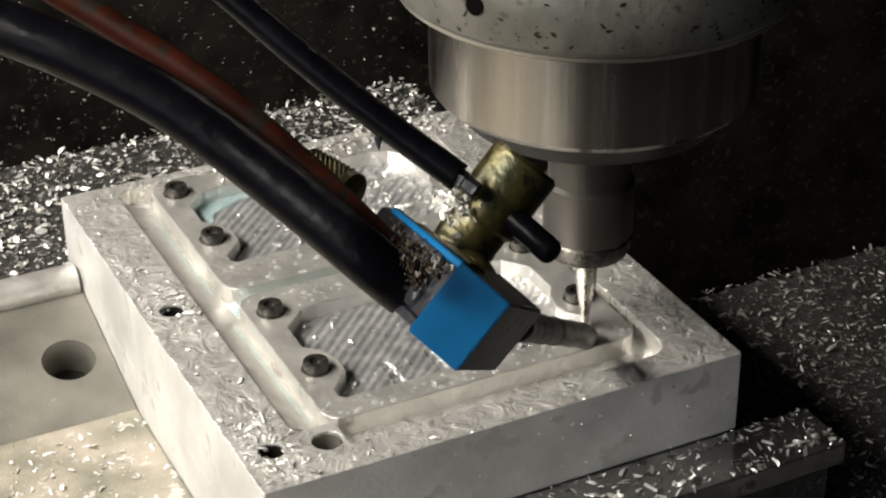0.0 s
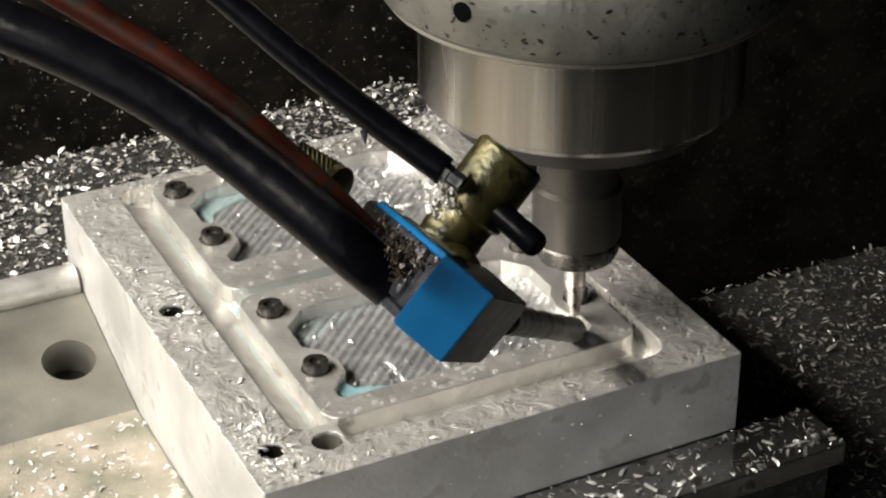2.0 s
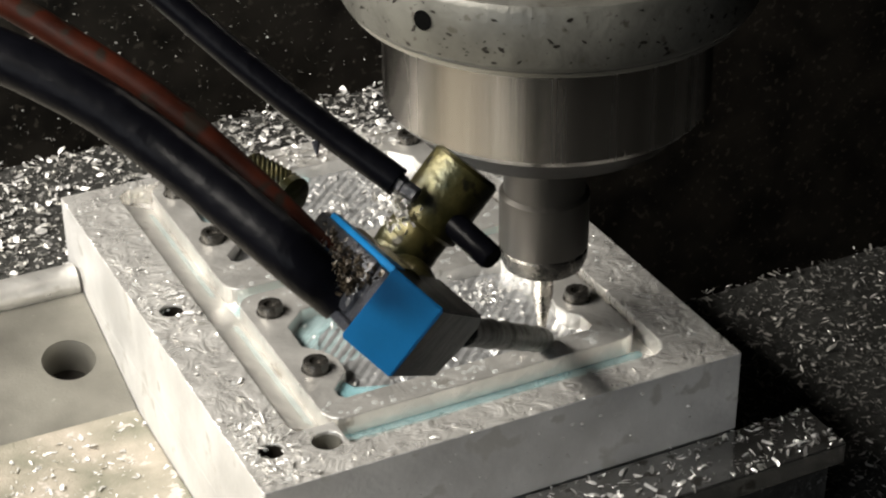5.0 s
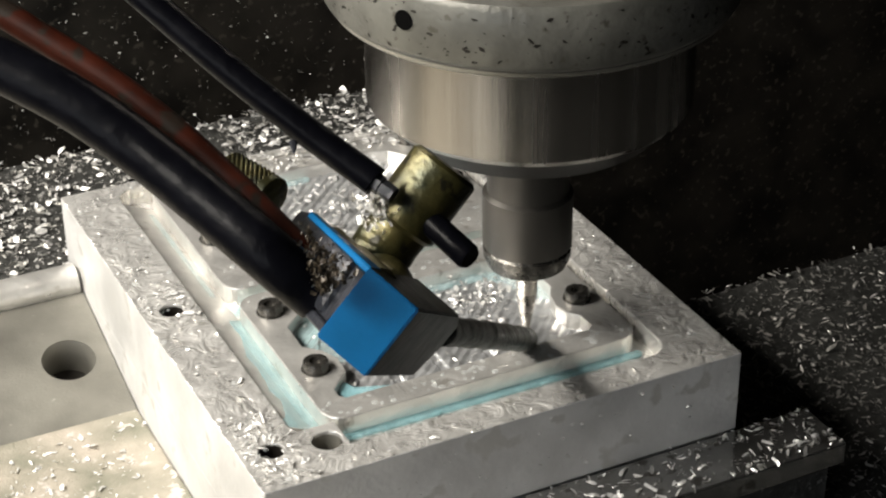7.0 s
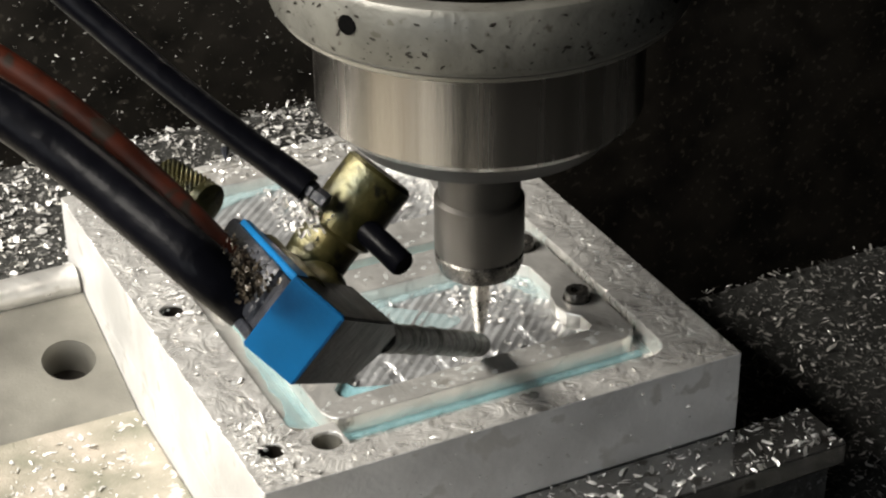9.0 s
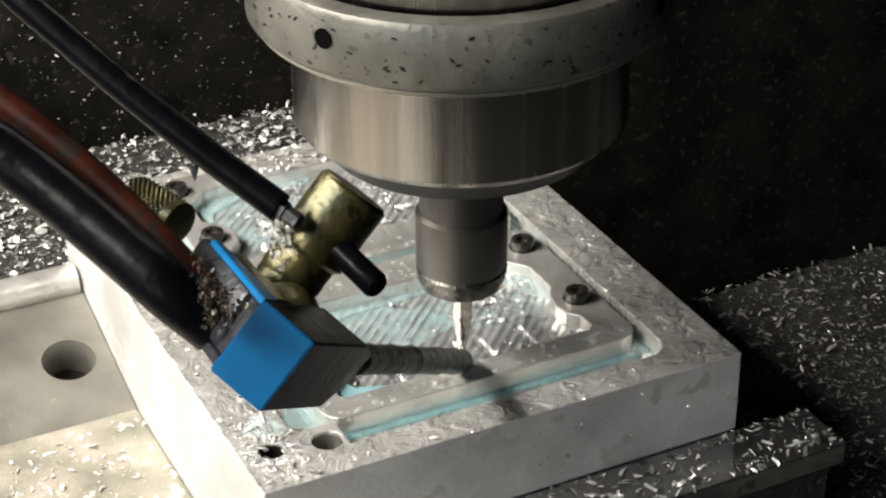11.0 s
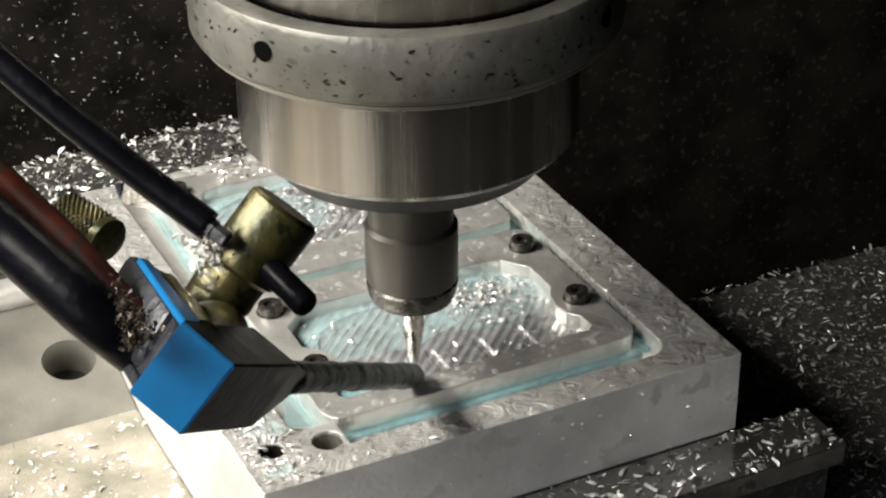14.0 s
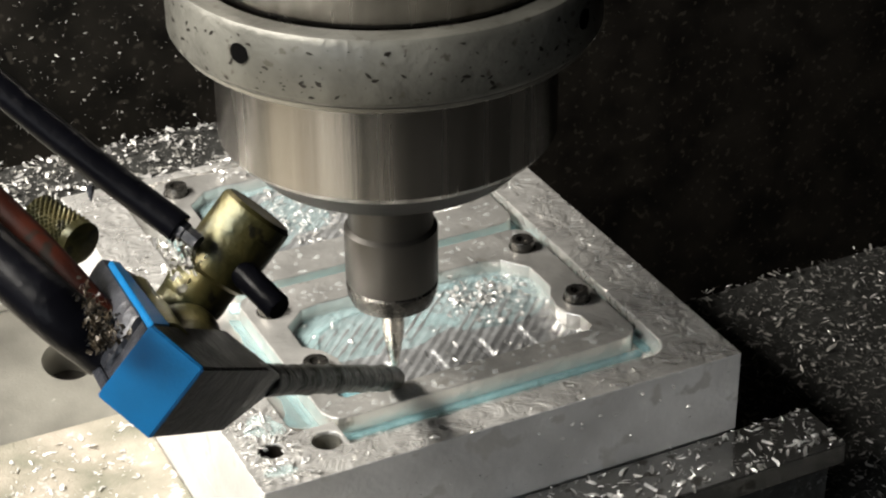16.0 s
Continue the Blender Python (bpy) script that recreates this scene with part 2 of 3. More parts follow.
# ---- the table, vise bed and enclosure
def structure():
    t = tagged(obj("table", box_bm(-0.6, 0.75, -0.45, 0.128, -0.12, -0.066, 0.002), M_TABLE), "dark machine table buried in fine aluminium swarf", "machine table", kind="structure")
    b = tagged(obj("ledge_back", box_bm(-0.6, 0.197, 0.2155, 0.314, -0.12, -0.032, 0.003), M_TABLE), "dark vise body covered in loose aluminium chips", "vise body", kind="structure")
    bm = box_bm(-0.45, 0.0, -0.2, 0.140, -0.11, -0.050, 0.0015)
    tagged(obj("ledge_front", bm, M_LEDGE), "pale oily steel vise bed sprinkled with chips", "vise bed", kind="structure")
    # Only the back guard is in view; other walls, roof and tray are added.
    for nm, args, m, lab in (("wall_back", (-1.2, 1.2, 0.46, 0.50, -0.5, 1.0), M_WALL, "dark grimy sheet metal guard speckled with chips"),
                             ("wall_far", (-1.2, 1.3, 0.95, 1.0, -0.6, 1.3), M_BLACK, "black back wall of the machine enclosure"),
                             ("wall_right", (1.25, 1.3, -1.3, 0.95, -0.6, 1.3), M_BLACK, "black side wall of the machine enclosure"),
                             ("wall_front", (-1.2, 1.25, -1.35, -1.3, -0.6, 1.3), M_WALL, "dark grey front wall of the machine enclosure"),
                             ("ceiling", (-1.2, 1.25, -1.3, 0.95, 1.3, 1.35), M_WALL, "dark grey roof of the machine enclosure"),
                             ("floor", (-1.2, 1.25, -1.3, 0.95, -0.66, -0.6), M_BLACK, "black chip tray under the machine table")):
        tagged(obj(nm, box_bm(*args), m), lab, "enclosure", kind="structure")
    # Unseen wall; the opening is added to go with the fill lamp.
    side = slab([(-1.3, -0.6), (0.95, -0.6), (0.95, 1.3), (-1.3, 1.3)], [[(-1.24, 0.03), (-0.30, 0.03), (-0.30, 0.72), (-1.24, 0.72)]], -0.05, 0.0)
    side.transform(pose(-1.2, 0, 0, 90, 0, 90))
    tagged(obj("wall_left", side, M_WALL), "dark grey unseen side wall with an opening for the fill lamp", "enclosure", kind="structure")


structure()


def jaw():
    """The sloped vise jaw with its counterbored hole and a rounded rail along the top."""
    root = tagged(new("vise_jaw"), "grey steel vise jaw with a round bored hole", "vise jaw")
    root.matrix_world = pose(0, 0.133, -0.050, 16, 0, 0)
    n = 40
    face = slab(mm([(-300, 0), (-0.5, 0), (-0.5, 64), (-300, 64)]), [[(x, y) for x, y in circle(-0.0166, 0.0318, 0.0102, n)]], -0.02, 0.0)
    part("jaw_plate", face, M_JAW, root, smooth=False)
    part("bore", lathe([(0.0101, 0.0), (0.0097, -0.0006), (0.0097, -0.0185), (0, -0.0185)], n,
                       Matrix.Translation((-0.0166, 0.0318, -0.0005))), M_JAW, root, "plain bore with a worn rim")
    # Black disc near the bottom paints the shade down the bore.
    part("bore_shade", lathe([(0, 0), (0.0096, 0), (0.0096, -0.0006), (0, -0.0006)], n, Matrix.Translation((-0.0166, 0.0318, -0.0165))), M_METAL_SHADE, root, "black disc for the shade down the bore")
    part("rail", tube([(-0.3, 0.0705, 0.0015), (-0.15, 0.0705, 0.0015), (-0.0015, 0.0705, 0.0015)], 0.0065, 20, 2), M_ALU, root, "bright rounded steel rail")


jaw()


# ---- the workpiece
GROOVE_SLOPE = 0.46
SX = (41.6, 142.5)
PITCH = 99.4


def pocket(dy):
    """The pocket's outline, which bends round the four screw bosses."""
    pts = [(44, 37), (136, 37), (138, 39), (138, 46), (134.5, 50), (133.5, 56), (135, 63), (138, 68), (138, 84), (131, 93), (124, 95.5),
           (58, 95.5), (52, 94), (43.5, 86), (43, 72), (48, 67), (51, 60), (50.5, 52), (46, 47), (42.5, 43), (42.3, 39)]
    return mm([(x, y + dy) for x, y in pts])


def gutter():
    """The groove round both frames; it stops short of the near corner, where a relief hole sits."""
    pts = rounded(0.0205, 0.1542, 0.0125, 0.2095, 0.008)
    return [p for p in pts if p[0] > 0.05 or p[1] > 0.05] + [(0.0205, 0.030), (0.0222, 0.0262), (0.0350, 0.0262), (0.0350, 0.0125)]


def island(k):
    return rounded(0.0330, 0.1508, (0.0262, 0.1172)[k], (0.1120, 0.2075)[k], 0.0075)


def floor_height(x, y, cut):
    """The milled ridges at 45 degrees, and the slots that the cutter leaves."""
    z = -5.7 + 0.20 * math.sin((x - y) * 2 * math.pi / 4.8) + 0.035 * math.sin((x - y) * 2 * math.pi / 1.7 + 1.3 * math.sin(y * 0.4))
    z += 0.25 * noise.noise(Vector((x * 0.12, y * 0.12, 0)))
    for c in (136.0, 118.6, 102.4, 84.2, 67.4) if cut else ():
        d = math.hypot(x - c, max(0, 44 - y, y - 56.5))
        if d < 1.9:
            z -= 0.8 * min(1, (1.9 - d) / 0.9)
    return z


def workpiece():
    root = tagged(new("workpiece"), "bright milled aluminium block with two pocketed frames", "workpiece")
    outer = mm([(0.6, 0), (174.4, 0), (175, 0.6), (175, 214.4), (174.4, 215), (0.6, 215), (0, 214.4), (0, 0.6)])
    holes = [circle(0.0108, 0.020, 0.0042), circle(0.0108, 0.115, 0.0042)]
    rim = part("rim", slab(outer, [gutter()] + holes + [circle(0.0288, 0.0172, 0.0050)], -0.0075, 0.0, lip=0.0004), M_WET, root, "wet splashed rim", smooth=False)
    rim.data.materials.append(M_ALU_SIDE)
    for f in rim.data.polygons:
        c = f.center
        if abs(f.normal.z) < 0.5 and (c.x < 0.001 or c.x > 0.174 or c.y < 0.001 or c.y > 0.214):
            f.material_index = 1
    base = part("plate", slab(outer, [circle(0.029, 0.0178, 0.0046)] + holes, -0.0310, -0.0075, bottom=True), M_ALU_SIDE, root, "sawn aluminium sides", smooth=False)
    base.data.materials.append(M_WET)
    for f in base.data.polygons:
        if f.normal.z > 0.5:
            f.material_index = 1
    # Linings darker than the aluminium put the holes' shade into their colour.
    for x, y, r in ((10.8, 20.0, 4.15), (10.8, 115.0, 4.15), (28.9, 17.6, 4.5)):
        part("hole_lining", lathe([(r * MM, -0.0012), (r * MM, -0.018), (0, -0.018)], 24, Matrix.Translation((x * MM, y * MM, 0))), M_METAL_SHADE if r < 4.4 else M_JAW, root, "drilled hole lined dark for its shade")
    ramp = bmesh.new()
    ends = [[ramp.verts.new(v) for v in ((0.0206, y, -0.0009), (0.0329, y, -0.0009 - 0.0123 * GROOVE_SLOPE), (0.0329, y, -0.0074), (0.0206, y, -0.0074))] for y in (0.0305, 0.1995)]
    ramp.faces.new(ends[0])
    ramp.faces.new(ends[1][::-1])
    for i in range(4):
        ramp.faces.new((ends[0][i], ends[0][(i + 1) % 4], ends[1][(i + 1) % 4], ends[1][i]))
    part("groove_flank", ramp, M_ALU, root, "sloping flank of the long groove", smooth=False)
    for k, dy in enumerate((0, PITCH)):
        part("frame_island", slab(island(k), [pocket(dy)], -0.0075, 0.0, lip=0.00045), M_ALU, root, smooth=False)
        fl = bmesh.new()
        nx, ny = 190, 118
        grid = []
        for j in range(ny):
            y = 36 + 60.5 * j / (ny - 1)
            grid.append([fl.verts.new((x * MM, (y + dy) * MM, floor_height(x, y, k == 0) * MM)) for x in (41.5 + 97.5 * i / (nx - 1) for i in range(nx))])
        for j in range(ny - 1):
            for i in range(nx - 1):
                fl.faces.new((grid[j][i], grid[j][i + 1], grid[j + 1][i + 1], grid[j + 1][i]))
        part("pocket_floor", fl, M_FLOOR, root, "ridged milled pocket floor")


def lower_block():
    tagged(obj("base_block", box_bm(0.0, 0.1748, 0.003, 0.214, -0.066, -0.03105, 0.0004), M_ALU_SIDE), "grey aluminium base block under the workpiece", "base block")
    bar = tagged(new("clamp_bar"), "dark steel clamp bar strewn with chips along the block", "clamp bar")
    part("bar", box_bm(-0.0003, 0.204, -0.0245, -0.0006, -0.0400, -0.0312, 0.0007), M_BAR, bar, smooth=False)
    # Foot added below the bar, near-black like the shade in the gap.
    part("foot", box_bm(-0.0003, 0.201, -0.020, -0.0012, -0.066, -0.0402, 0.0005), M_TABLE, bar, "added foot, dark for the gap's shade under the bar", smooth=False)


def screws():
    root = tagged(new("cap_screw"), "dark oily cap screw holding the workpiece", "screw", "screws in the workpiece")
    prof = [(0.0021, 0.0020), (0.0023, 0.0036), (0.0035, 0.0038), (0.0042, 0.0035), (0.0045, 0.0027), (0.0046, 0.0), (0.0, 0.0)]
    part("head", lathe([(0.0, 0.0020)] + prof, 28), M_SCREW, root)
    part("washer", lathe([(0.0, 0.0), (0.0051, 0.0), (0.0051, 0.0004), (0.0048, 0.0005), (0.0, 0.0007)], 28), M_SCREW, root)
    spots = [(x, y + d) for d in (0, PITCH) for x in SX for y in (56.6, 97.7)]
    root.matrix_world = pose(spots[0][0] * MM, spots[0][1] * MM, 0.0001)
    for k, (x, y) in enumerate(spots[1:]):
        copy_thing(root, pose(x * MM, y * MM, 0.0001, 0, 0, 37 * k))


workpiece()
lower_block()
screws()

# ---- loose swarf
# The weak light on the table is put into the chips' colour.
flakes("swarf_table", 10000, lambda r: (r.uniform(0.178, 0.46), r.uniform(-0.13, 0.127), -0.066 + abs(r.gauss(0, 0.0016))), (0.0010, 0.0040), "loose aluminium chips on the table, coloured darker for shade", M_CHIP_DIM, seed=2, slim=0.55)
flakes("swarf_glint", 420, lambda r: (r.uniform(0.178, 0.46), r.uniform(-0.13, 0.127), -0.064 + abs(r.gauss(0, 0.001))), (0.0012, 0.0040), "brighter chips for glints among the darkened chips", seed=12, slim=0.6)
flakes("swarf_back", 1700, lambda r: (r.uniform(-0.12, 0.195), r.uniform(0.217, 0.312), -0.032 + abs(r.gauss(0, 0.0016))), (0.0009, 0.0048), "bright aluminium chips on the vise body", seed=3)
flakes("swarf_ledge", 900, lambda r: (r.uniform(-0.13, -0.001), r.uniform(-0.02, 0.130), -0.0497 + abs(r.gauss(0, 0.0003))), (0.0006, 0.0036), "scattered aluminium chips on the vise bed", seed=4)


flakes("swarf_back_dim", 3200, lambda r: (r.uniform(-0.12, 0.195), r.uniform(0.217, 0.312), -0.032 + abs(r.gauss(0, 0.0012))), (0.0009, 0.0042), "chips packed on the vise body, in the dimmed colour", M_CHIP_DIM, seed=33)
flakes("swarf_corner", 550, lambda r: (r.uniform(0.100, 0.194), r.uniform(0.217, 0.312), -0.030 + abs(r.gauss(0, 0.0016))), (0.0012, 0.0050), "fresh bright chips drifted on the vise body", seed=34)


def on_rim(r):
    x, y = r.uniform(0.001, 0.174), r.uniform(0.001, 0.209)
    if 0.0195 < x < 0.158 and 0.012 < y < 0.207:
        return None
    return (x, y, 0.0003 + abs(r.gauss(0, 0.0004)))


def by_holes(r):
    x, y = 0.0105 + r.gauss(0, 0.006), r.choice((0.020, 0.020, 0.115)) + r.gauss(0, 0.009)
    if not (0.001 < x < 0.019 and y > 0.001) or any(math.hypot(x - 0.0108, y - c) < 0.0055 for c in (0.020, 0.115)):
        return None
    return (x, y, 0.0003 + r.random() * 0.0008)


def in_pocket(r):
    x, y = r.uniform(0.05, 0.132), r.choice((0, PITCH)) * MM + r.uniform(0.040, 0.093)
    return (x, y, -0.0050 + abs(r.gauss(0, 0.0008)))


flakes("swarf_rim", 1100, on_rim, (0.0005, 0.0026), "fine aluminium chips on the block's rim", seed=5)
flakes("swarf_clump", 420, by_holes, (0.0009, 0.0050), "curled bright chips caught round the rim's holes", seed=21, slim=0.4)
flakes("swarf_side", 60, lambda r: (r.uniform(0.004, 0.172), -0.0007, r.uniform(-0.0305, -0.003)), (0.0006, 0.0022), "few chips stuck to the block's front", seed=22)
flakes("swarf_pocket", 170, in_pocket, (0.0008, 0.0032), "wet aluminium chips on the pocket floor", seed=6)
flakes("swarf_drift", 700, lambda r: (r.uniform(0.072, 0.134), r.uniform(0.140, 0.192), -0.0050 + abs(r.gauss(0, 0.0014))), (0.0009, 0.0038), "wet chips drifted in the far pocket", seed=35, slim=0.7)
flakes("swarf_bench", 420, lambda r: (r.uniform(0.060, 0.173), r.uniform(0.196, 0.214), 0.0003 + abs(r.gauss(0, 0.0008))), (0.0009, 0.0040), "bright chips along the block's far edge", seed=36)
flakes("swarf_heap", 300, lambda r: (0.118 + r.gauss(0, 0.009), 0.080 + r.gauss(0, 0.007), -0.0053 + r.random() * 0.0022), (0.0008, 0.0030), "curled wet chips heaped in the pocket", seed=9)
flakes("swarf_bar", 300, lambda r: (0.203 - 0.13 * r.random() ** 1.3, r.uniform(-0.024, -0.001), -0.0310 + abs(r.gauss(0, 0.0003))), (0.0012, 0.0050), "bright slivers lying on the clamp bar", seed=7, slim=0.6)
flakes("swarf_wall", 7500, lambda r: (min(r.uniform(-0.35, 0.5), r.uniform(-0.35, 0.45)), r.uniform(0.4575, 0.4595), r.uniform(-0.12, 0.25)), (0.0005, 0.0024), "chips stuck to the dark guard", M_CHIP_DIM, seed=8)


def droplets(name, count, place, label, seed):
    """Flat drops of clear coolant, joined into one mesh."""
    r = random.Random(seed)
    verts, faces = [], []
    for _ in range(count):
        p = place(r)
        if p is None:
            continue
        rad = (0.25 + 1.1 * r.random() ** 3) * MM
        a0, sx = r.uniform(0, 6.3), r.uniform(0.6, 1.5)
        k0 = len(verts)
        for q, h in ((1.0, 0.0), (0.75, 0.35), (0.35, 0.5)):
            for i in range(9):
                a = 2 * math.pi * i / 9
                x, y = rad * q * math.cos(a) * sx, rad * q * math.sin(a)
                verts.append((p[0] + x * math.cos(a0) - y * math.sin(a0), p[1] + x * math.sin(a0) + y * math.cos(a0), p[2] + rad * h))
        for t in range(2):
            for i in range(9):
                j = (i + 1) % 9
                faces.append((k0 + 9 * t + i, k0 + 9 * t + j, k0 + 9 * t + 9 + j, k0 + 9 * t + 9 + i))
        faces.append(tuple(k0 + 18 + i for i in range(9)))
    me = bpy.data.meshes.new(name)
    me.from_pydata(verts, [], faces)
    me.polygons.foreach_set("use_smooth", [True] * len(me.polygons))
    me.materials.append(M_DROP)
    return tagged(new(name, me), label, "coolant drops", kind="stuff")


droplets("coolant_spatter", 700, lambda r: on_rim(r) and (r.uniform(0.001, 0.019) if r.random() < 0.5 else r.uniform(0.159, 0.174), r.uniform(0.001, 0.209), 0.0), "clear coolant drops spattered on the rim", 21)
droplets("coolant_spatter_frame", 450, lambda r: (r.uniform(0.033, 0.149), r.choice((r.uniform(0.0275, 0.0365), r.uniform(0.097, 0.110), r.uniform(0.118, 0.135))), 0.0), "clear coolant drops on the frames", 22)


# ---- the spindle
def spindle():
    root = tagged(new("spindle"), "steel milling spindle with a collet nut and tapered cutter", "spindle")
    part("housing", lathe([(0.0, 0.1475), (0.0555, 0.1475), (0.0562, 0.1490), (0.0562, 0.30), (0.0, 0.30)], 96), M_SLEEVE, root, "polished steel spindle housing")
    ring = part("collar", lathe([(0.050, 0.1255), (0.0625, 0.1255), (0.0630, 0.1268), (0.0652, 0.1285), (0.0660, 0.1300), (0.0660, 0.1462), (0.0648, 0.1480), (0.0590, 0.1484), (0.0575, 0.1476), (0.0575, 0.1255)], 96), M_RING, root, "worn grey painted collar")
    # No recess is cut: flat black discs carry the shade of the holes.
    for th in (207.8, 305, 28, 118):
        a = radians(th)
        d = Vector((math.cos(a), math.sin(a), 0))
        part("spanner_hole_shade", lathe([(0.0, -0.0001), (0.0030, -0.0001), (0.0031, 0.0003), (0.0, 0.0003)], 24,
                                   along(d * 0.0661 + Vector((0, 0, 0.1397)), d * 0.08 + Vector((0, 0, 0.1397)))), M_BLACK, ring, "flat black disc for the shade in a spanner hole")
    part("worn_edge", lathe([(0.0600, 0.1252), (0.0622, 0.1249), (0.0632, 0.1257), (0.0634, 0.1268), (0.0626, 0.1272), (0.0600, 0.1272)], 96), M_JAW, ring, "bare worn lower edge")
    rnd = random.Random(31)
    scuffs = bmesh.new()
    for _ in range(230):
        a0, z0 = rnd.uniform(radians(165), radians(345)), 0.1300 + 0.0160 * rnd.random() ** 1.3
        size, lean = 0.0002 + 0.0013 * rnd.random() ** 3, rnd.uniform(-0.9, 0.9)
        vs = []
        for k in range(7):
            b = 2 * math.pi * k / 7
            u, w = size * math.cos(b) * rnd.uniform(0.6, 1.3), 0.45 * size * math.sin(b) * rnd.uniform(0.6, 1.3)
            a1, z1 = a0 + (u * math.cos(lean) - w * math.sin(lean)) / 0.066, min(0.1460, max(0.1302, z0 + u * math.sin(lean) + w * math.cos(lean)))
            vs.append(scuffs.verts.new((0.06612 * math.cos(a1), 0.06612 * math.sin(a1), z1)))
        scuffs.faces.new(vs)
    tagged(part("paint_wear", scuffs, M_METAL_SHADE, ring, "dark chips and scuffs in the paint", smooth=False), kind="stuff")
    part("sleeve", lathe([(0.0, 0.133), (0.0530, 0.133), (0.0530, 0.0925), (0.0515, 0.0905), (0.0, 0.0905)], 96), M_SLEEVE, root, "steel spindle nose with reflections streaked into its colour")
    part("lip", lathe([(0.0, 0.0910), (0.0505, 0.0910), (0.0440, 0.0835), (0.0430, 0.0820), (0.0, 0.0820)], 96), M_METAL_SHADE, root, "dark bevelled nose ring")
    part("neck", lathe([(0.0, 0.083), (0.0150, 0.083), (0.0138, 0.062), (0.0138, 0.055), (0.0, 0.055)], 48), M_NUT, root)
    nut = part("collet_nut", lathe([(0.0, 0.0560), (0.0138, 0.0560), (0.0152, 0.0548), (0.0152, 0.0362), (0.0149, 0.0352), (0.0142, 0.0348), (0.0142, 0.0340), (0.0, 0.0340)], 64), M_NUT, root, "dark cylindrical collet nut")
    part("nut_rim", lathe([(0.0, 0.0350), (0.0144, 0.0350), (0.0151, 0.0341), (0.0149, 0.0310), (0.0136, 0.0278), (0.0110, 0.0262), (0.0075, 0.0256), (0.0, 0.0256)], 64), M_SCREW, nut, "lower rim of the nut in a lighter steel")
    part("cutter", lathe([(0.0, 0.032), (0.0037, 0.032), (0.0037, 0.0165), (0.0035, 0.0140), (0.0019, 0.0040), (0.0010, -0.004), (0.0, -0.0045)], 24), M_CUTTER, root, "bright tapered carbide cutter")
    return root


# ---- the mist nozzle unit
def nozzle():
    root = tagged(new("mist_nozzle"), "blue mist coolant block with brass valves and black hoses", "coolant nozzle")
    c = [Vector(v) * MM for v in ((-127.6, -160.3, 143.3), (-119.3, -168.1, 134.2), (-132.1, -166.3, 119.0), (-140.4, -158.5, 128.1))]
    n = Vector((0.5279, 0.6525, -0.5436))
    mid = sum(c, Vector()) / 4
    bm = bmesh.new()
    a = [bm.verts.new(p) for p in c]
    b = [bm.verts.new(p + n * 0.050) for p in c]
    e = [bm.verts.new(mid + n * 0.088 + (p - mid) * 0.34) for p in c]
    bm.faces.new(a)
    cap = bmesh.new()
    u, v = [[cap.verts.new(p + n * d) for p in c] for d in (-0.0011, 0.0004)]
    cap.faces.new(u)
    cap.faces.new(v[::-1])
    for i in range(4):
        cap.faces.new((u[i], u[(i + 1) % 4], v[(i + 1) % 4], v[i]))
    bmesh.ops.bevel(cap, geom=cap.edges[:], offset=0.0004, segments=2, affect="EDGES")
    part("end_face", cap, M_BLUE, root, "bright blue anodised end face")
    for s, t in ((a, b), (b, e)):
        for i in range(4):
            bm.faces.new((s[i], s[(i + 1) % 4], t[(i + 1) % 4], t[i]))
    bm.faces.new(e[::-1])
    bmesh.ops.recalc_face_normals(bm, faces=bm.faces)
    bmesh.ops.bevel(bm, geom=bm.edges[:], offset=0.0005, segments=2, affect="EDGES")
    part("block", bm, M_GRIME, root, "oil-blackened block body")
    # the block's rear shoulder, which carries the hose fitting between two cheeks
    back = Vector((0.1059, 0.9716, -0.2117))
    wide = (c[3] - c[0]).normalized()
    for nm, s0, s1, mt, lab in (("cheek", 0.0, 0.0018, M_BLUE, "blue cheek beside the fitting"), ("shoulder", 0.0019, 0.0165, M_GRIME, "grimy shoulder caked with oil"), ("cheek", 0.0166, 0.0192, M_GRIME, "oil-blackened cheek beside the fitting")):
        low = 0.0012 if nm == "shoulder" else 0.0
        quad = [c[0] + n * (0.0006 + low), c[0] + back * 0.049 + n * low, c[0] + back * 0.049 + n * 0.006, c[0] + n * 0.012]
        bm = bmesh.new()
        u = [bm.verts.new(p + wide * s0) for p in quad]
        v = [bm.verts.new(p + wide * s1) for p in quad]
        bm.faces.new(u)
        bm.faces.new(v[::-1])
        for i in range(4):
            bm.faces.new((u[i], u[(i + 1) % 4], v[(i + 1) % 4], v[i]))
        bmesh.ops.bevel(bm, geom=bm.edges[:], offset=0.0004, segments=1, affect="EDGES")
        part(nm, bm, mt, root, lab)
    q0 = c[0] + n * 0.016 + wide * 0.004
    part("valve_base", lathe([(0, -0.002), (0.0046, -0.002), (0.0046, 0.018), (0.0040, 0.019), (0.0040, 0.036), (0.0034, 0.038), (0, 0.038)], 24, along(q0, q0 + back)), M_BRASS, root, "grimy brass valve base")
    tip = Vector((-3.2, -7.6, 1.2)) * MM
    p0 = mid + n * 0.085
    pts = [p0 + (tip - p0) * (i / 5) for i in range(6)]
    part("gooseneck", tube(pts, lambda u: (0.0042 + 0.00006 * math.sin(u * 120) + 0.00016 * math.sin(u * 31) + 0.00013 * math.sin(u * 73 + 1)) * (1 if u < 0.97 else 0.82), 20, 24), M_NOZZLE, root, "oily ribbed nozzle tube")
    return root


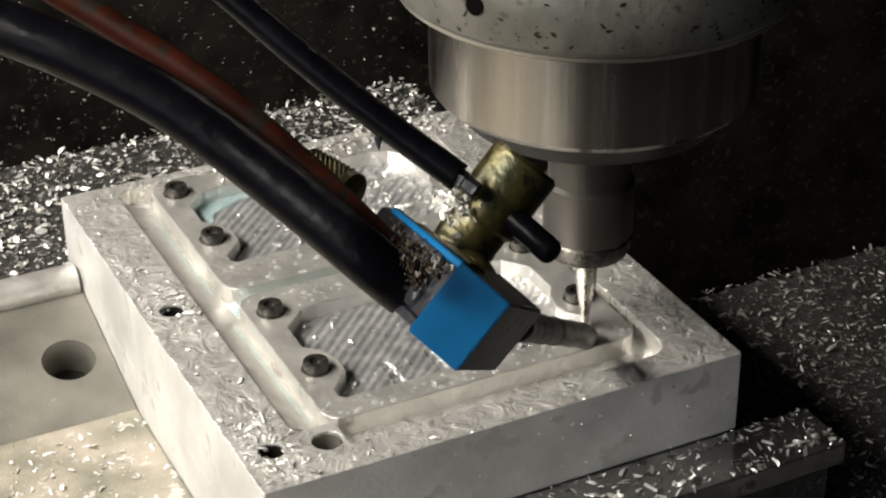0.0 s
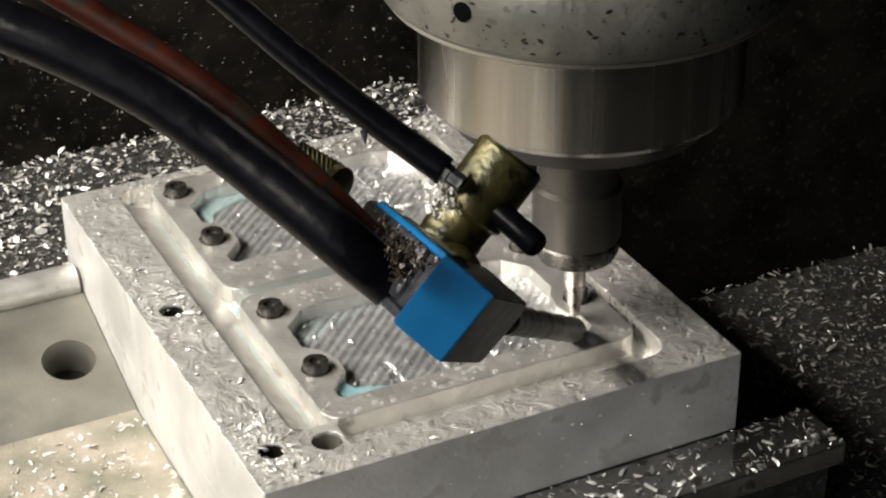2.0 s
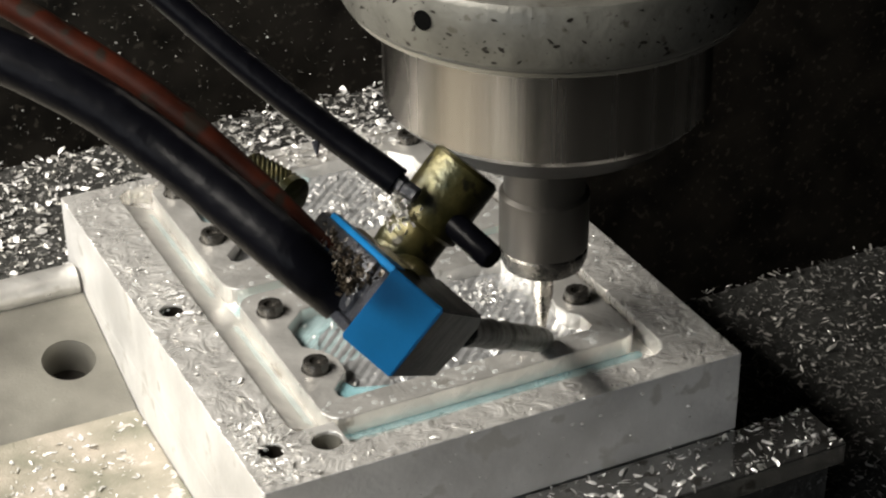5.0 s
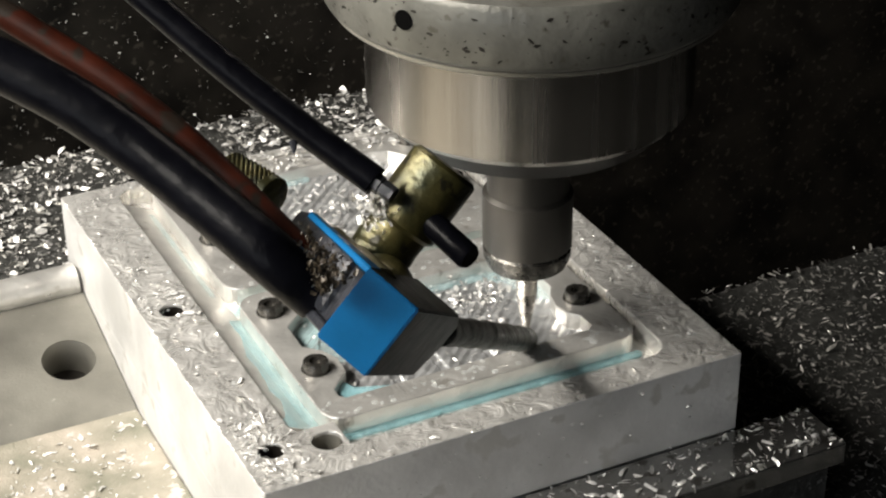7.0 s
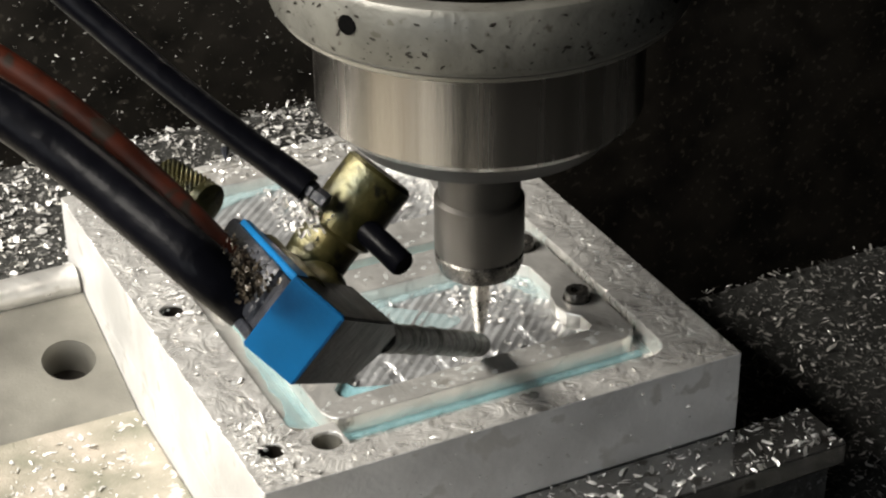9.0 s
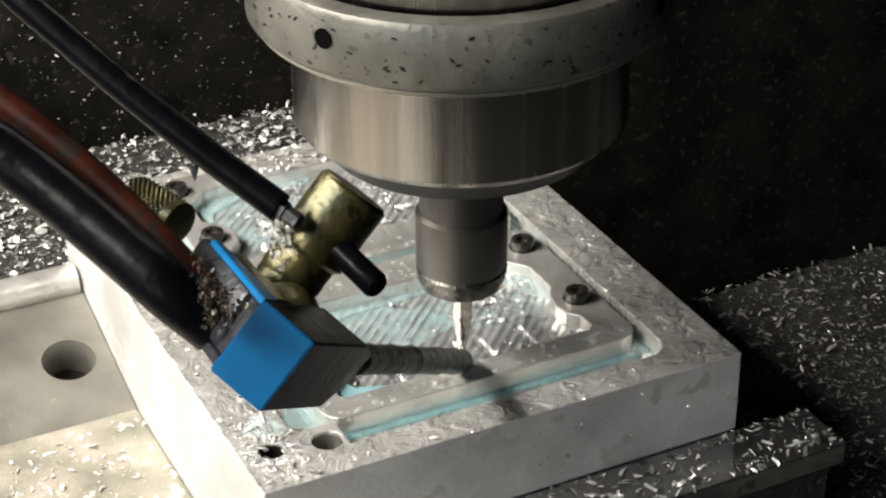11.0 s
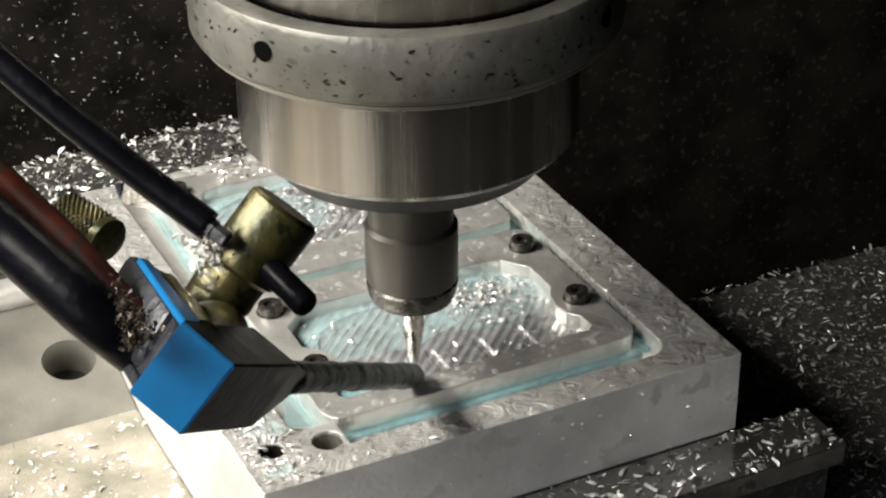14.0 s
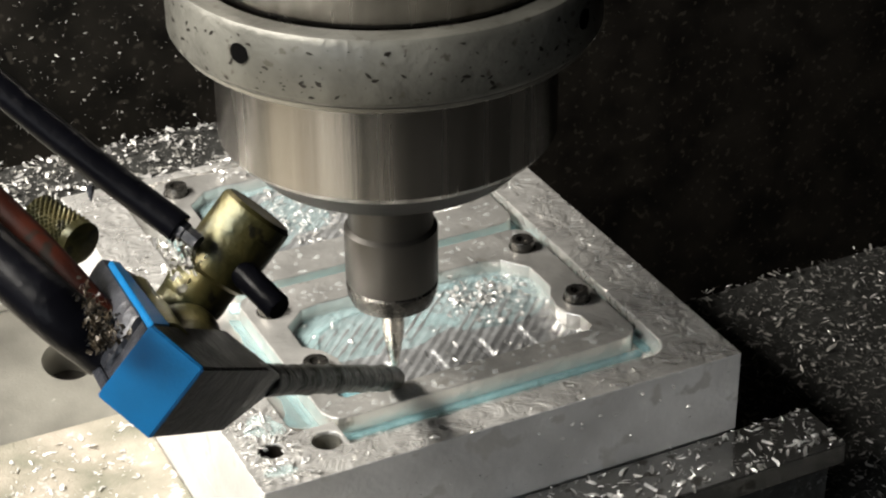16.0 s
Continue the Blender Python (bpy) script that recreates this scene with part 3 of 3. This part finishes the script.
def hoses(root):
    big = [(-132.2, -143.1, 126.8), (-135.7, -140.7, 130.5), (-139.8, -138.9, 135.0), (-144.4, -134.1, 140.0), (-152.2, -118.6, 147.1), (-161.0, -103.7, 154.8), (-171.0, -92.4, 162.9), (-181.6, -82.1, 169.3), (-192.5, -72.2, 174.5), (-202.9, -62.3, 178.2), (-215.9, -51.0, 182.2), (-235.8, -35.2, 188.0)]
    part("snagged_sliver", lathe([(0.0011, 0), (0.0007, 0.0018), (0.0, 0.0038)], 6, along(Vector((-124.0, -107.6, 150.2)) * MM, Vector((-125.4, -111.6, 145.7)) * MM)), M_GRIME, root, "dark sliver snagged on the hose")
    part("air_hose", tube(mm(big), lambda u: 0.0065 if u > 0.02 else 0.0052), M_RUBBER, root, "thick black rubber hose")
    red = [(-130.8, -135.6, 131.1), (-137.4, -117.0, 139.6), (-143.3, -103.6, 146.3), (-150.2, -92.9, 153.8), (-158.5, -81.7, 161.2), (-168.2, -69.9, 168.3), (-180.3, -56.4, 176.4), (-194.0, -44.2, 185.2), (-209.2, -31.4, 193.8)]
    part("coolant_tube", tube(mm(red), 0.0036), M_RED, root, "dirty orange plastic tube")
    thin = [(-105.7, -113.8, 137.8), (-106.9, -112.3, 138.9), (-117.2, -99.8, 147.8), (-131.1, -84.4, 161.3), (-143.8, -69.7, 174.9), (-153.5, -58.4, 185.3), (-168.3, -41.8, 200.5)]
    part("feed_hose", tube(mm(thin), 0.0038), M_RUBBER, root, "black feed hose")
    p, q = Vector((-84.4, -111.1, 136.0)) * MM, Vector((-105.4, -112.2, 114.4)) * MM
    L = (q - p).length
    part("valve_body", lathe([(0, 0.0002), (0.0084, 0), (0.0094, 0.0010), (0.0095, 0.002), (0.0095, L * 0.62), (0.0080, L * 0.66), (0.0078, L), (0, L)], 48, along(p, q)), M_BRASS, root, "tarnished brass valve body")
    corner = Vector((-127.6, -160.3, 143.3)) * MM
    aft, down = Vector((0.1059, 0.9716, -0.2117)), Vector((0.5279, 0.6525, -0.5436))
    foot = Vector((-129.9, -163.3, 131.2)) * MM + down * 0.030
    bend = [q + (p - q) * 0.25, q + (q - p) * 0.10, q.lerp(foot, 0.45), foot]
    part("valve_mount", tube(bend, lambda u: 0.0076 + 0.0005 * math.sin(u * 9) + 0.0004 * math.sin(u * 23), 28, 10), M_BRASS, root, "grimy brass mount between valve and block")
    web = box_bm(-0.0075, 0.0075, 0.0, 0.046, -0.008, 0.0035, 0.002)
    across = aft.cross(down).normalized()
    frame_m = Matrix((across, aft, across.cross(aft))).transposed().to_4x4()
    frame_m.translation = corner + down * 0.012 + across * 0.0085
    web.transform(frame_m)
    part("web", web, M_GRIME, root, "oil-blackened web beside the cheek")
    p, q = Vector((-91.8, -123.5, 124.2)) * MM, Vector((-88.8, -133.8, 121.0)) * MM
    part("valve_stem", lathe([(0, -0.004), (0.0034, -0.004), (0.0034, 0.0095), (0.0028, 0.0105), (0, 0.0105)], 24, along(p, q)), M_RUBBER, root, "black valve stem")
    p, q = Vector((-128.6, -71.0, 125.8)) * MM, Vector((-121.9, -86.4, 123.4)) * MM
    kn = bmesh.new()
    seg, rows_n, fr = 160, 60, along(p, q)
    rings = []
    for k in range(rows_n):
        z = 0.0165 * k / (rows_n - 1)
        ring = []
        for i in range(seg):
            a = 2 * math.pi * i / seg
            w = abs(math.cos(10 * a + z * 1900) * math.cos(10 * a - z * 1900))
            edge = 0.9 if k in (0, rows_n - 1) else 1.0
            r = (0.0053 + (0.00085 * w if 1 < k < rows_n - 10 else 0.00045)) * edge
            ring.append(kn.verts.new(fr @ Vector((r * math.cos(a), r * math.sin(a), z))))
        rings.append(ring)
    for u, v in zip(rings, rings[1:]):
        for i in range(seg):
            kn.faces.new((u[i], u[(i + 1) % seg], v[(i + 1) % seg], v[i]))
    kn.faces.new(rings[0][::-1])
    kn.faces.new(rings[-1])
    part("knurled_knob", kn, M_BRASS, root, "knurled brass knob")
    # swarf caught between the valve and the shoulder
    rnd = random.Random(11)
    bm = bmesh.new()
    a0, b0 = Vector((-108.1, -113.4, 133.1)) * MM, Vector((-102.6, -114.5, 128.2)) * MM
    for _ in range(150):
        o = a0.lerp(b0, rnd.random()) + Vector((rnd.gauss(0, 2.2), rnd.gauss(0, 2.6), rnd.gauss(0, 1.8))) * MM
        m3 = Euler((rnd.uniform(0, 6), rnd.uniform(0, 6), rnd.uniform(0, 6))).to_matrix()
        sz = rnd.uniform(0.8, 2.6) * MM
        vs = [bm.verts.new(o + m3 @ Vector(w) * sz) for w in ((-0.5, -0.2, 0), (0.5, -0.15, 0.1), (0.55, 0.2, -0.05), (-0.4, 0.25, 0.15))]
        bm.faces.new(vs)
    gr = bmesh.new()
    k0, k1, k2 = [Vector(v) * MM for v in ((-138.9, -149.1, 151.3), (-135.9, -170.2, 149.1), (-140.4, -162.4, 142.4))]
    for _ in range(520):
        u, v = rnd.random(), rnd.random()
        o = k0.lerp(k1, u).lerp(k2, 0.95 * v) + Vector((rnd.gauss(0, 0.8), rnd.gauss(0, 0.8), rnd.gauss(0, 0.8))) * MM
        m3 = Euler((rnd.uniform(0, 6), rnd.uniform(0, 6), rnd.uniform(0, 6))).to_matrix()
        sz = rnd.uniform(0.4, 1.6) * MM
        vs = [gr.verts.new(o + m3 @ Vector(w) * sz) for w in ((-0.5, -0.3, 0), (0.5, -0.25, 0.1), (0.5, 0.3, -0.1), (-0.4, 0.35, 0.15))]
        gr.faces.new(vs)
    tagged(part("caked_sludge", gr, M_SLUDGE, root, "brown oily sludge and chips", smooth=False), kind="stuff")
    tagged(part("caught_swarf", bm, M_CHIP, root, "bright chips caught on the valve", smooth=False), kind="stuff")
    fit0, fit1 = Vector((-106.2, -113.4, 138.2)) * MM, Vector((-99.7, -124.0, 132.9)) * MM
    part("hose_fitting", lathe([(0, -0.002), (0.0026, -0.002), (0.0026, 0.003), (0.0022, 0.0032), (0.0022, 0.007), (0, 0.007)], 6, along(fit0, fit1)), M_GRIME, root, "dark hex hose fitting", smooth=False)


# ---- coolant that gathers in the grooves and pockets
def blob(cx, cy, rx, ry, seed, n=40):
    r = random.Random(seed)
    ph = [r.uniform(0, 6.3) for _ in range(4)]
    out = []
    for k in range(n):
        a = 2 * math.pi * k / n
        w = 1 + 0.13 * math.sin(2 * a + ph[0]) + 0.12 * math.sin(3 * a + ph[1]) + 0.08 * math.sin(5 * a + ph[2]) + 0.05 * math.sin(8 * a + ph[3])
        out.append(((cx + rx * w * math.cos(a)) * MM, (cy + ry * w * math.sin(a)) * MM))
    return out


def trickle(y0, y1, edge, wide, seed, n=26):
    """Coolant against the frame's foot at x = edge (mm), spreading out towards y0."""
    r = random.Random(seed)
    ph = [r.uniform(0, 6.3) for _ in range(3)]
    left = []
    for k in range(n):
        u = k / (n - 1)
        w = wide[1] + (wide[0] - wide[1]) * (1 - u) ** 1.4
        w *= 1 + 0.14 * math.sin(9 * u + ph[0]) + 0.10 * math.sin(19 * u + ph[1]) + 0.05 * math.sin(41 * u + ph[2])
        left.append((edge - w, y0 + (y1 - y0) * u))
    return mm([(edge, y1 + 1.0), *left[::-1], (edge, y0 - 1.0)])


def pool(outline, z, label):
    bm = slab(outline, [], -0.0009, 0.0)
    if "long groove" in label:
        for v in bm.verts:
            v.co.z += max(0.0, 0.0329 - v.co.x) * GROOVE_SLOPE
    return tagged(obj("coolant_pool", bm, M_FILM if "film" in label else M_COOL), label, "coolant", "coolant in the workpiece"), z


POOLS = []
for outline, z, label, t0, t1 in (
        (trickle(31.5, 106, 32.9, (11.5, 4.5), 41), -6.25, "thin cyan coolant lying in the long groove", 2.5, 8.0),
        (trickle(121, 196, 32.9, (6.5, 3.5), 42), -6.25, "thin cyan coolant lying in the long groove", 6.0, 11.0),
        (rounded(0.0372, 0.1500, 0.0229, 0.0262, 0.0012), -6.2, "cyan coolant strip in the front groove", 1.0, 8.5),
        (rounded(0.1510, 0.1540, 0.024, 0.200, 0.0012), -6.2, "cyan coolant in the narrow side groove", 7.0, 13.5),
        (rounded(0.0320, 0.1500, 0.1112, 0.1168, 0.002), -5.2, "cyan coolant between the two frames", 7.0, 12.5),
        (blob(13.2, 33, 5.5, 6.5, 12), 0.35, "thin coolant film spilled on the rim", 7.5, 10.0),
        (blob(9.5, 9, 4.5, 3.5, 13), 0.30, "thin coolant film spilled on the rim", 9.5, 12.5),
        (blob(70, 76, 27, 16, 3), -5.52, "shallow cyan coolant film in the pocket", 1.5, 6.0),
        (blob(112, 77, 24, 15, 5), -5.55, "shallow cyan coolant film in the pocket", 5.0, 12.0),
        (blob(66, 170, 24, 22, 7), -5.50, "shallow cyan coolant film in the pocket", 4.0, 12.0),
        (rounded(0.0285, 0.0310, 0.034, 0.102, 0.0012), -6.5, "thin cyan film trickling along the long groove", 0.0, 0.0),
        (rounded(0.0285, 0.0308, 0.124, 0.194, 0.0012), -6.5, "thin cyan film trickling along the long groove", 0.0, 0.0),
        (mm([(42, 37), (72, 37), (58, 41.5), (50, 44.5), (48.5, 49), (42, 47)]), -2.6, "cyan coolant in the pocket's corner", 0.2, 1.6),
        (mm([(42, 70), (50, 65), (49.5, 74), (54, 84), (66, 90), (100, 92), (100, 96), (56, 96), (42, 87)]), -4.6, "thin cyan coolant film along the pocket's wall", 0.2, 3.0),
        (mm([(100, 92), (121, 91), (129, 86), (133, 72), (139, 67), (139, 85), (131, 94), (124, 96), (100, 96)]), -4.6, "thin cyan coolant film along the pocket's wall", 4.4, 7.0),
        (mm([(42, 169), (50, 164), (47.5, 173), (52, 184), (66, 190), (96, 192), (96, 195), (56, 195), (42, 186)]), -4.6, "thin cyan coolant film along the pocket's wall", 0.0, 0.0)):
    ob, zz = pool(outline, z, label)
    POOLS.append((ob, zz, t0, t1))

SPINDLE = spindle()
NOZZLE = nozzle()
hoses(NOZZLE)

# ---- movement: the cutter feeds along the pocket's front wall and dips into each notch
PATH = [(0.0, 135.5, 38.9), (0.2, 135.6, 38.9), (0.3, 136.0, 39.0), (0.4, 136.9, 39.1), (0.5, 138.3, 39.3), (1.0, 141.6, 41.0), (1.5, 139.0, 43.5), (2.0, 134.0, 43.8),
        (2.5, 134.3, 49.4), (3.0, 133.6, 54.1), (3.5, 133.3, 49.1), (4.0, 133.3, 43.6), (4.2, 131.0, 43.5), (4.6, 126.0, 43.6), (5.3, 117.6, 43.7), (5.8, 116.7, 48.8),
        (6.2, 116.7, 54.0), (6.35, 116.6, 54.6), (6.5, 116.5, 52.9), (7.0, 116.4, 46.4), (7.25, 115.3, 44.3), (7.5, 112.5, 43.9), (8.0, 106.2, 43.9), (8.4, 101.2, 43.9),
        (8.5, 100.4, 44.3), (9.0, 100.4, 50.7), (9.3, 100.1, 54.1), (9.45, 100.0, 54.5), (9.6, 99.8, 53.3), (10.3, 99.4, 44.2), (10.5, 97.6, 43.2), (11.1, 88.2, 42.7),
        (11.5, 82.6, 42.6), (12.0, 82.8, 49.3), (12.25, 82.3, 52.5), (12.5, 81.8, 50.7), (13.0, 81.8, 44.2), (13.15, 81.1, 43.0), (13.5, 77.5, 42.3), (14.0, 71.3, 42.2),
        (14.35, 66.9, 42.4), (14.5, 65.9, 43.1), (15.0, 65.9, 49.5), (15.25, 65.5, 52.5), (15.5, 65.0, 50.5), (16.0, 64.9, 44.0)]


def motions():
    t = np.array([r[0] for r in PATH])
    rows_s, rows_n = [], []
    for k in range(0, 161):
        s = k / 10
        x, y = np.interp(s, t, [r[1] for r in PATH]), np.interp(s, t, [r[2] for r in PATH])
        drift = float(np.interp(s, [0, 9.2, 11.3, 16], [0.0, 0.0, 1.2, 1.2]))
        zs = drift + float(np.interp(s, [0, 0.3, 0.5], [3.6, 3.2, 0.0]))
        zn = drift + float(np.interp(s, [0, 0.3, 0.5], [0.1, 0.1, 0.0]))
        rows_s.append((s, pose(x * MM, y * MM, zs * MM)))
        rows_n.append((s, pose(x * MM, y * MM, zn * MM)))
    for ob, z, t0, t1 in POOLS:
        if t1 == 0:
            walk(ob, [(0.0, pose(0, 0, z * MM)), (16.0, pose(0, 0, (z + 0.2) * MM))])
            continue
        drop = 4.0 if z > -5 else 1.6
        walk(ob, [(0.0, pose(0, 0, (z - drop) * MM)), (t0, pose(0, 0, (z - drop) * MM)), (t1, pose(0, 0, z * MM)), (16.0, pose(0, 0, z * MM))])
    walk(SPINDLE, rows_s)
    walk(NOZZLE, rows_n)


motions()
